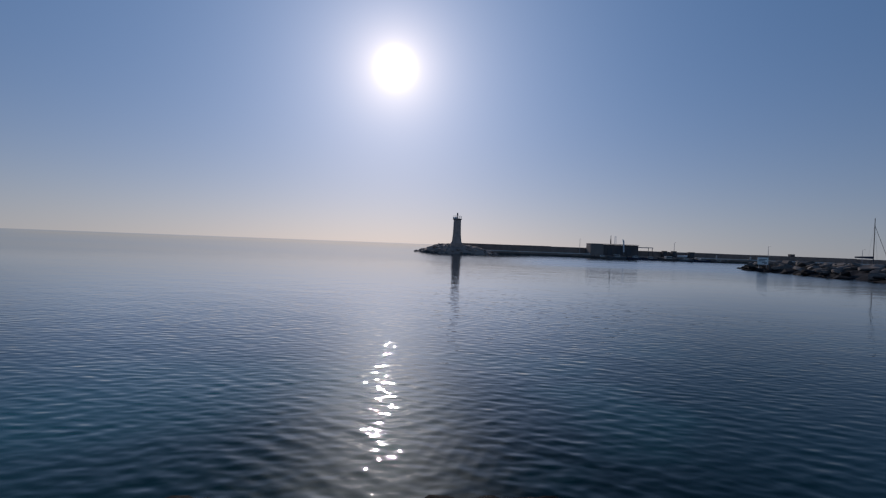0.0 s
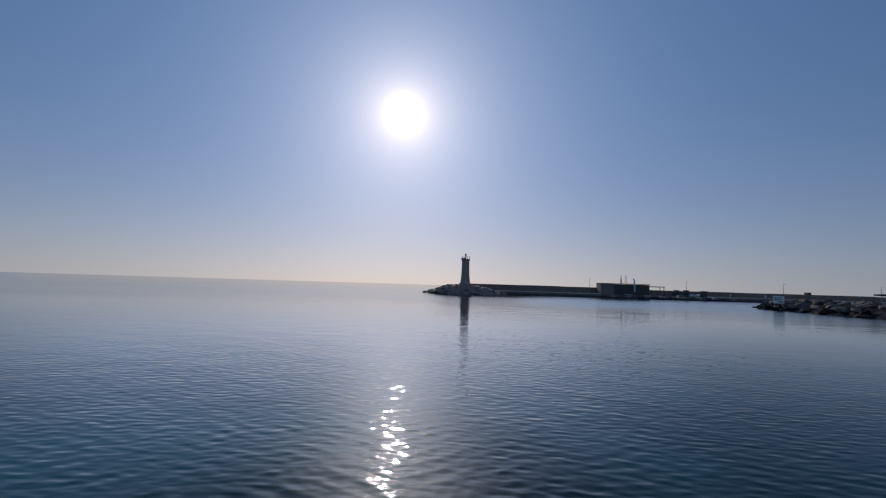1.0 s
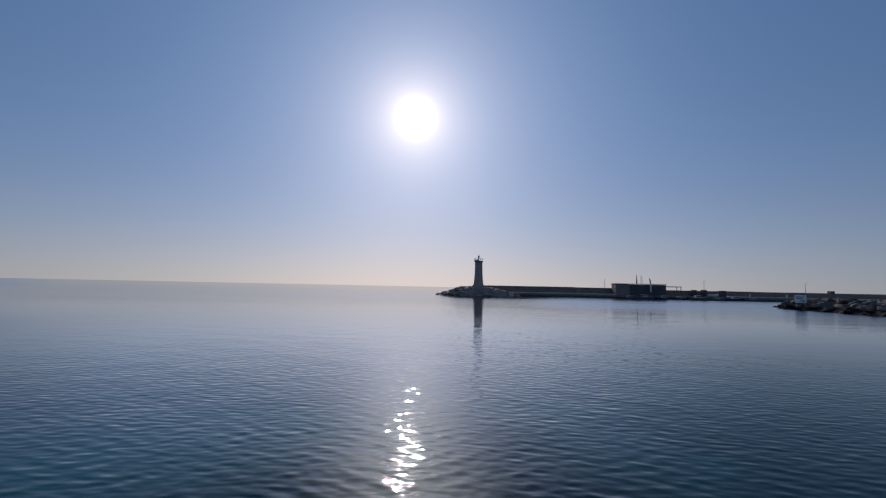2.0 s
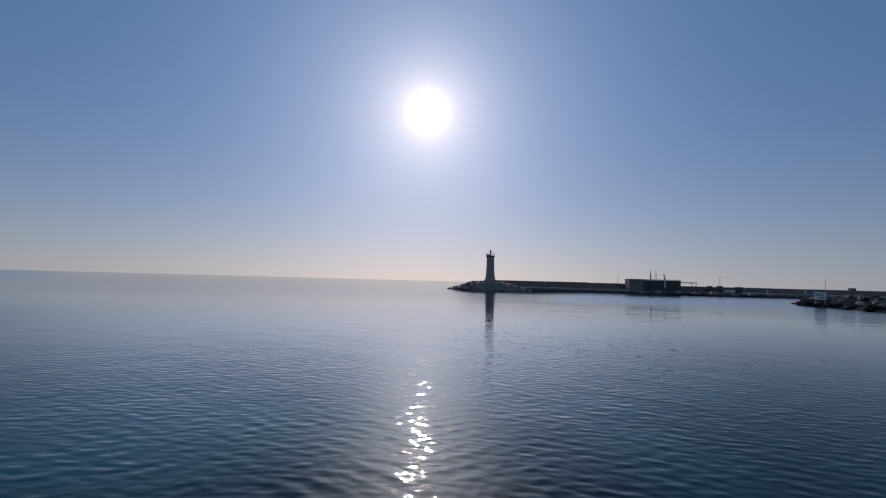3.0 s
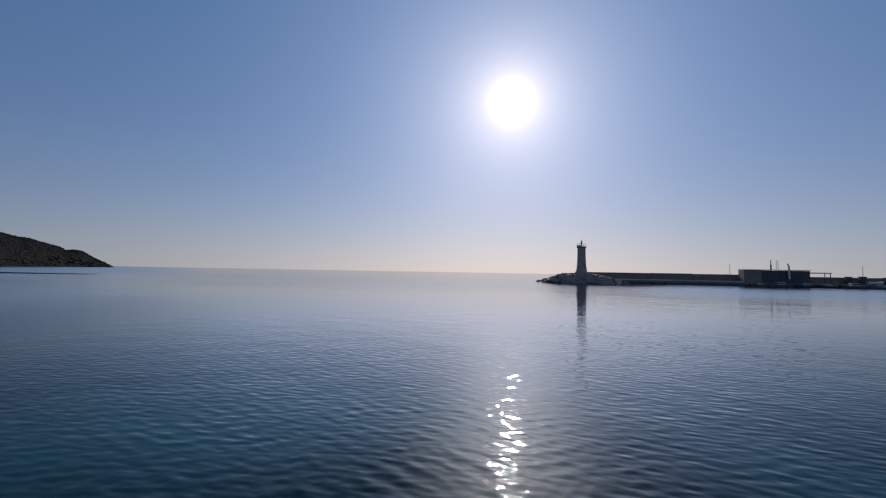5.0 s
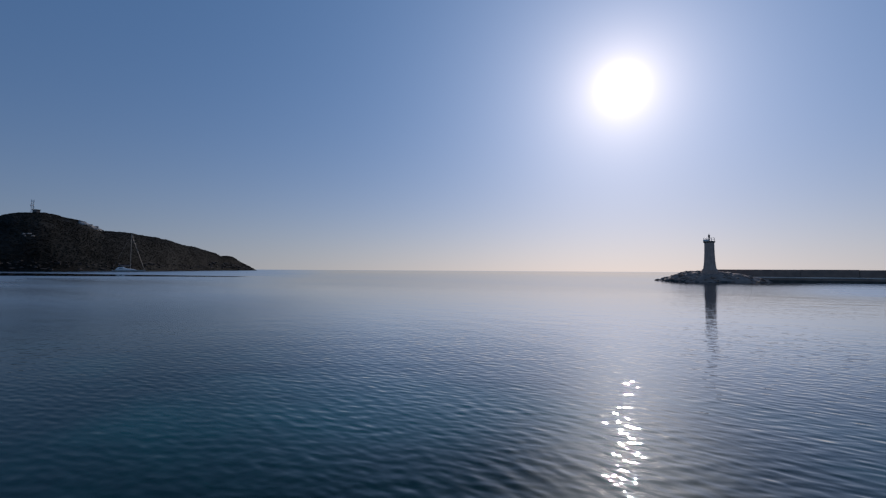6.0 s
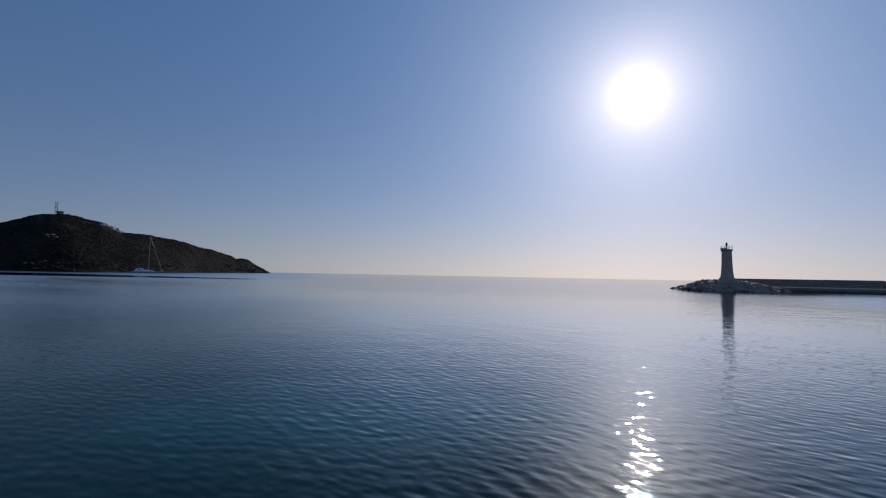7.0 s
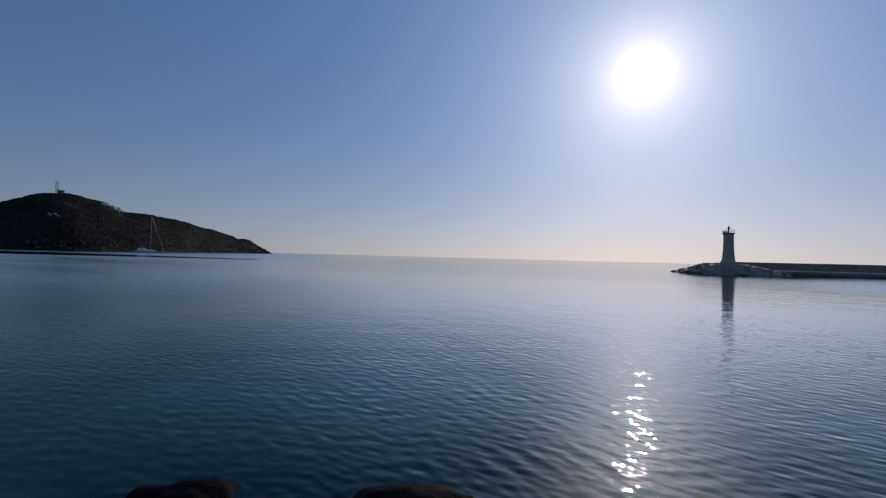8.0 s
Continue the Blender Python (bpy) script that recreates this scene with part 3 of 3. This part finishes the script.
def radio_tower():
    x, y, z = HILL(73.65, 0.6)
    top = tagged(empty("radio_tower", (x, y, z - 0.5)), "slim lattice radio tower on the hilltop", "tower")
    high, w0, w1 = 15.2, 1.35, 1.15
    legs = [(math.cos(a), math.sin(a)) for a in (0.3, 0.3 + 2.094, 0.3 + 4.189)]

    def at(i, h):
        w = w0 + (w1 - w0) * h / high
        return (legs[i % 3][0] * w, legs[i % 3][1] * w, h)

    for i in range(3):
        part("leg", rod(bmesh.new(), at(i, 0), at(i, high), 0.17, 0.14, 6), STEEL, top)
    for k in range(9):
        for i in range(3):
            part("brace", rod(bmesh.new(), at(i, k * 1.6), at(i + 1, (k + 1) * 1.6), 0.1, sides=5), STEEL, top)
    for i in range(3):
        c = at(i, 13.0)
        part("antenna_panel", boxed(c[0] * 1.1 - 0.25, c[0] * 1.1 + 0.25, c[1] * 1.1 - 0.25, c[1] * 1.1 + 0.25, 12.6, 15.4, bevel=0.05), WHITE, top, "pale antenna panel")
    for i in range(3):
        c = at(i, 7.0)
        part("antenna_panel", boxed(c[0] * 1.3 - 0.25, c[0] * 1.3 + 0.25, c[1] * 1.3 - 0.25, c[1] * 1.3 + 0.25, 6.0 + i, 8.0 + i, bevel=0.05), WHITE, top, "pale antenna panel")
    part("dish", lathe(bmesh.new(), [(0.1, -0.2), (0.7, 0.0), (0.75, 0.12), (0.6, 0.14)], 14, at=(0.9, -0.4, 9.5)), WHITE, top)


def hilltop_hut():
    x, y, z = HILL(73.38, 0.59)
    top = tagged(empty("hilltop_hut", (x, y, z + 0.6), 16), "small dark flat-roofed hut beside the radio tower", "hut")
    part("wall", boxed(-2.6, 2.6, -2, 2, 0, 2.9, bevel=0.05), DARK_STEEL, top)
    part("roof", boxed(-3.3, 3.3, -2.5, 2.5, 2.904, 3.25, bevel=0.04), DARK_PLASTER, top)
    part("door", boxed(-0.5, 0.5, -2.06, -1.96, 0.6, 2.7, bevel=0.02), DARK_STEEL, top)


radio_tower()
hilltop_hut()


# ---- boats ----
def hull_mesh(length, beam, deck, draught, stern=0.75, sheer=0.25):
    """A lofted hull, bow at +x, the waterline at z = 0."""
    bm = bmesh.new()
    n, rows = 14, []
    for i in range(n + 1):
        t = i / n
        x = -length / 2 + length * t
        w = beam / 2 * (stern + (1 - stern) * math.sin(min(t / 0.45, 1) * math.pi / 2)) * (1 if t < 0.45 else math.cos((t - 0.45) / 0.55 * math.pi / 2) ** 0.75)
        w = max(w, 0.02)
        top = deck * (1 + sheer * (2 * t - 0.8) ** 2)
        rake = 0.08 * length * max(0, t - 0.85) / 0.15
        keel = -draught * math.sin(math.pi * min(1, 0.15 + t * 0.85)) - 0.05
        ring = [(x + rake, -w, top), (x + rake * 0.5, -w * 0.96, top * 0.45), (x, -w * 0.75, -0.05), (x, 0, keel), (x, w * 0.75, -0.05), (x + rake * 0.5, w * 0.96, top * 0.45), (x + rake, w, top)]
        rows.append([bm.verts.new(p) for p in ring])
    for a, b in zip(rows, rows[1:]):
        for k in range(6):
            bm.faces.new((a[k], b[k], b[k + 1], a[k + 1]))
        bm.faces.new((a[6], b[6], b[0], a[0]))
    bm.faces.new(rows[0])
    bm.faces.new(rows[-1][::-1])
    bmesh.ops.recalc_face_normals(bm, faces=bm.faces)
    return bm


def coachroof(x0, x1, width, z0, heights):
    """A cabin with a rounded top along x; heights are (share of the length, height)."""
    bm = bmesh.new()
    rows = []
    for t, h in heights:
        x = x0 + (x1 - x0) * t
        w = width / 2 * (1 - 0.35 * max(0, t - 0.5))
        rows.append([bm.verts.new(p) for p in ((x, -w, z0), (x, -w * 0.93, z0 + h * 0.75), (x, -w * 0.6, z0 + h), (x, w * 0.6, z0 + h), (x, w * 0.93, z0 + h * 0.75), (x, w, z0))])
    for a, b in zip(rows, rows[1:]):
        for k in range(6):
            bm.faces.new((a[k], b[k], b[(k + 1) % 6], a[(k + 1) % 6]))
    bm.faces.new(rows[0])
    bm.faces.new(rows[-1][::-1])
    bmesh.ops.recalc_face_normals(bm, faces=bm.faces)
    return bm


def sailing_yacht():
    top = tagged(empty("sailing_yacht", (-411.0, 183.0, 0.0), 66), "white sailing yacht at anchor off the dark headland", "sailing boat")
    top.scale = (1.18, 1.18, 1.18)
    part("hull", hull_mesh(18.5, 5.2, 1.05, 0.6), HULL_PAINT, top, smooth=False)
    cabin = part("cabin", coachroof(-7.2, 5.6, 3.3, 1.0, ((0, 0.7), (0.1, 2.1), (0.34, 2.5), (0.48, 1.5), (0.8, 0.9), (1, 0.2))), YACHT_PAINT, top)
    part("cabin_window", coachroof(-5.2, -1.6, 3.36, 2.3, ((0, 0.3), (0.3, 0.55), (0.8, 0.5), (1, 0.1))), GLASS, cabin, "dark wrap-round window")
    mast = part("mast", rod(bmesh.new(), (1.3, 0, 1.2), (1.3, 0, 27.2), 0.15, 0.1, 10), SPAR, top, "tall slim mast")
    boom = part("boom", rod(bmesh.new(), (1.2, 0, 4.2), (-5.6, 0, 4.4), 0.14), STEEL, top)
    part("sail_cover", rod(bmesh.new(), (1.0, 0, 4.5), (-5.4, 0, 4.65), 0.28, 0.2), CANVAS, boom)
    part("forestay", rod(bmesh.new(), (1.3, 0, 26.8), (9.6, 0, 1.35), 0.1, 0.1, 6), SPAR, top, "furled headsail on the forestay")
    part("backstay", rod(bmesh.new(), (1.3, 0, 27.0), (-9.2, 0, 1.2), 0.025, 0.025, 5), STEEL, top)
    for h in (10.5, 18.5):
        part("spreader", rod(bmesh.new(), (1.2, -1.5, h), (1.2, 1.5, h), 0.05), STEEL, mast)


def dinghy(name, label, at, turn, material, length=3.6):
    top = tagged(empty(name, at, turn), label, "boat")
    part("hull", hull_mesh(length, length * 0.42, length * 0.15, 0.15, 0.9), material, top)
    part("thwart", boxed(-0.3, 0.1, -length * 0.17, length * 0.17, length * 0.15 + 0.03, length * 0.15 + 0.08), DARK_PLASTER, top)
    part("outboard_motor", boxed(-length / 2 - 0.3, -length / 2, -0.15, 0.15, 0.1, length * 0.15 + 0.45, bevel=0.06), DARK_STEEL, top)
    return top


def moored_boat(at, turn, length, paint, label):
    top = tagged(empty("motor_boat", at, turn), label, "boat", "boats moored at the quay")
    part("hull", hull_mesh(length, length * 0.34, length * 0.12, 0.25, 0.9), paint, top)
    cabin = part("cabin", boxed(-length * 0.12, length * 0.2, -length * 0.11, length * 0.11, length * 0.11, length * 0.24, bevel=0.08), PALE_CONCRETE, top)
    part("cabin_window", boxed(-length * 0.08, length * 0.21, -length * 0.115, length * 0.115, length * 0.16, length * 0.21, bevel=0.03), GLASS, cabin)
    part("outboard_motor", boxed(-length / 2 - 0.35, -length / 2 - 0.02, -0.16, 0.16, 0.05, length * 0.12 + 0.5, bevel=0.07), DARK_STEEL, top)
    return top


def moored_sailboat():
    top = tagged(empty("moored_sailboat", (91.6, 92.2, 0.0), 0), "small sailing boat moored behind the riprap with a covered sail", "sailing boat")
    part("hull", hull_mesh(9.2, 3.0, 1.1, 0.4), WHITE, top)
    part("cabin", boxed(-1.8, 2.2, -0.95, 0.95, 1.05, 1.6, bevel=0.15), WHITE, top)
    part("mast", rod(bmesh.new(), (0.4, 0, 1.1), (0.4, 0, 11.75), 0.085, 0.06), DARK_STEEL, top, "bare aluminium mast")
    part("boom", rod(bmesh.new(), (0.4, 0, 3.1), (-3.6, 0, 3.2), 0.07), STEEL, top)
    part("sail_cover", rod(bmesh.new(), (0.3, 0, 3.35), (-3.5, 0, 3.32), 0.24, 0.13), CANVAS, top, "dark canvas sail cover")
    part("forestay", rod(bmesh.new(), (0.4, 0, 10.2), (4.3, 0, 1.3), 0.04, 0.04, 6), DARK_STEEL, top, "furled headsail on the forestay")
    for y in (-1.2, 1.2):
        part("shroud", rod(bmesh.new(), (0.4, 0, 11.2), (0.2, y, 1.1), 0.012, 0.012, 4), STEEL, top)


sailing_yacht()
dinghy("rubber_dinghy", "grey rubber dinghy floating beside the yacht", (-412.0, 165.0, 0.0), 60, CONCRETE, 4.6)
dinghy("rowing_boat", "white rowing boat drawn up on the quay", (82.0, 147.9, 1.45), 5, WHITE, 3.6)
moored_sailboat()
BOATS = ((53.2, 2, 4.6, DARK_PLASTER), (58.4, 183, 6.0, WET_GREY), (64.4, 4, 5.4, CANVAS), (69.6, 180, 4.8, CANVAS), (75.2, 1, 6.4, DARK_PLASTER), (81.4, 186, 5.0, WET_GREY), (86.6, 3, 5.6, CANVAS), (92.4, 179, 4.4, DARK_PLASTER))
HULL_WORDS = {DARK_PLASTER: "brown", WET_GREY: "dark grey", CANVAS: "dark blue"}
for x, turn, length, paint in BOATS:
    moored_boat((x, 144.4, 0), turn, length, paint, f"small {HULL_WORDS[paint]} motor boat with pale cabin moored at the quay")


# ---- on the quay ----
def roof_mast():
    top = tagged(empty("roof_mast", (57.9, 149.2, 5.0)), "dark tapered pole standing on the harbour building roof", "mast")
    part("pole", lathe(bmesh.new(), [(0.2, 0.0), (0.2, 1.4), (0.12, 1.6), (0.1, 2.6), (0.05, 3.0)], 10), DARK_STEEL, top)


def roof_antenna():
    top = tagged(empty("roof_antenna", (59.5, 149.2, 5.0)), "pale lattice antenna frame on the harbour building roof", "antenna")
    for x in (-0.3, 0.3):
        part("upright", rod(bmesh.new(), (x, 0, 0), (x * 0.6, 0, 2.8), 0.05), WHITE, top)
    for k in range(6):
        z = 0.3 + k * 0.45
        part("rung", rod(bmesh.new(), (-0.28 + k * 0.02, 0, z), (0.28 - k * 0.02, 0, z + 0.12), 0.035), WHITE, top)


def feather_flag():
    top = tagged(empty("feather_flag", (61.4, 146.9, 1.45)), "white feather banner on a bent pole by the quay edge", "flag")
    bm = bmesh.new()
    part("pole", rod(bmesh.new(), (0.2, 0, 0), (0.0, 0, 5.3), 0.035, 0.02), STEEL, top)
    rows = []
    for k in range(13):
        t = k / 12
        z = 0.9 + 4.5 * t
        lean = 0.18 - 0.2 * t - 0.35 * max(0, t - 0.8) / 0.2
        w = 0.48 * math.sqrt(max(0.03, 1 - max(0, t - 0.75) ** 2 / 0.07))
        rows.append([bm.verts.new((lean + w * (s - 0.5), y + 0.05 * math.sin(5 * t), z)) for s, y in ((0, -0.02), (1, -0.02), (1, 0.02), (0, 0.02))])
    for a, b in zip(rows, rows[1:]):
        for i in range(4):
            bm.faces.new((a[i], a[(i + 1) % 4], b[(i + 1) % 4], b[i]))
    bm.faces.new(rows[0][::-1])
    bm.faces.new(rows[-1])
    part("banner", bm, WHITE, top, "white cloth banner")


def pergola():
    top = tagged(empty("pergola", (66.9, 147.6, 1.15)), "open steel pergola frame beside the harbour building", "pergola")
    for x, y in ((4.7, 0), (4.7, 2.8), (0.3, 2.8)):
        part("post", boxed(x - 0.08, x + 0.08, y - 0.08, y + 0.08, 0, 2.9, bevel=0.01), DARK_STEEL, top)
    for y in (0, 2.8):
        part("beam", boxed(0, 5.0, y - 0.08, y + 0.08, 2.9, 3.1, bevel=0.01), STEEL, top)
    for k in range(5):
        x = 0.4 + k * 1.07
        part("slat", boxed(x - 0.06, x + 0.06, -0.3, 3.1, 3.104, 3.2, bevel=0.01), STEEL, top)


def quay_cabinet(x, w, h):
    top = tagged(empty("utility_cabinet", (x, 150.6, 1.15)), "grey concrete utility cabinet standing against the parapet", "cabinet", "cabinets along the parapet")
    part("body", boxed(-w / 2, w / 2, -0.5, 0.6, 0, h, bevel=0.04), DARK_PLASTER, top)
    part("cap", boxed(-w / 2 - 0.1, w / 2 + 0.1, -0.6, 0.7, h + 0.004, h + 0.18, bevel=0.03), DARK_PLASTER, top)
    part("door", boxed(-w / 2 + 0.15, w / 2 - 0.15, -0.55, -0.49, 0.15, h - 0.2, bevel=0.01), DARK_STEEL, top)


def marker_post(x):
    top = tagged(empty("marker_post", (x, 148.6, 1.15)), "short pale concrete marker post on the quay", "post", "marker posts on the quay")
    part("post", lathe(bmesh.new(), [(0.22, 0), (0.2, 1.15), (0.12, 1.3)], 12), PALE_CONCRETE, top)


roof_mast()
roof_antenna()
feather_flag()
pergola()
for x, w, h in ((77.3, 1.3, 1.98), (80.6, 1.4, 2.05), (86.7, 1.7, 1.9)):
    quay_cabinet(x, w, h)
for x in (94.3, 106.0):
    marker_post(x)


def notice_board():
    top = tagged(empty("notice_board", (57.6, 77.6, 0.4), -36.6), "white notice board with grey lettering on the boulders", "sign")
    for x in (-0.55, 0.55):
        part("post", rod(bmesh.new(), (x, 0.06, -0.8), (x, 0.06, 2.0), 0.05), STEEL, top)
    part("board", boxed(-0.79, 0.79, -0.03, 0.03, 0.82, 2.12, bevel=0.015), SIGN_PANEL, top)
    for z, x0, x1 in ((1.78, -0.6, 0.55), (1.5, -0.6, 0.4), (1.22, -0.1, 0.6), (1.02, 0.2, 0.62)):
        part("lettering", boxed(x0, x1, -0.04, -0.032, z - 0.06, z + 0.06), GREY_INK, top)


notice_board()


# ---- the shore at the camera's feet ----
def seabed():
    bm = bmesh.new()
    rows = []
    for r, z in ((0.5, -0.3), (4, -1.0), (8, -1.8), (20, -3.5), (60, -6), (200, -9), (4900, -12)):
        rows.append([bm.verts.new((r * math.cos(a * math.pi / 24), r * math.sin(a * math.pi / 24), z)) for a in range(48)])
    for a, b in zip(rows, rows[1:]):
        for i in range(48):
            bm.faces.new((a[i], a[(i + 1) % 48], b[(i + 1) % 48], b[i]))
    bm.faces.new(rows[0][::-1])
    ob = part("seabed", bm, SEABED, None, smooth=True)
    tagged(ob, "mottled sand and weed seabed under clear water", "seabed", kind="structure")


seabed()


def shore_rock(at, size, seed, turn, label="dark wet boulder at the water's edge"):
    bm = bmesh.new()
    bmesh.ops.create_icosphere(bm, subdivisions=5, radius=1)
    for v in bm.verts:
        p = v.co.copy()
        k = 1 + 0.28 * noise.noise(p * 1.3 + Vector((seed * 7.1, 0, 0))) + 0.12 * noise.noise(p * 3.5 + Vector((0, seed * 3.3, 0))) + 0.09 * abs(noise.noise(p * 7.0)) + 0.035 * noise.noise(p * 19.0)
        v.co = Vector((p.x * size[0], p.y * size[1], p.z * size[2])) * k
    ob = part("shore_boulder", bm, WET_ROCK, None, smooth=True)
    ob.matrix_basis = pose(*at, 0, 0, turn)
    tagged(ob, label, "rock", "boulders of the near shore")
    return ob


shore_rock((-2.9, 3.88, -0.565), (1.45, 0.78, 0.62), 1, 34, "dark weedy boulder breaking the surface, flecked with pale shells")
shore_rock((-4.7, 2.55, -0.56), (1.05, 0.68, 0.62), 9, 34, "dark weedy boulder breaking the surface")
shore_rock((0.95, 4.48, -0.57), (1.4, 0.72, 0.6), 3, 4, "dark boulder lying just under the water")
shore_rock((-1.2, 2.2, -0.6), (1.1, 0.9, 0.8), 4, 0)
shore_rock((0.9, 1.7, -0.5), (1.0, 1.0, 0.9), 5, 0)
shore_rock((3.0, 1.9, -0.5), (1.2, 1.1, 0.8), 6, 0)


def shore_slab():
    ob = part("pavement", boxed(-14, 14, -9, 0.7, -2, 1.05, bevel=0.06), CONCRETE)
    tagged(ob, "plain concrete promenade edge above the shore boulders", "pavement", kind="structure")


shore_slab()
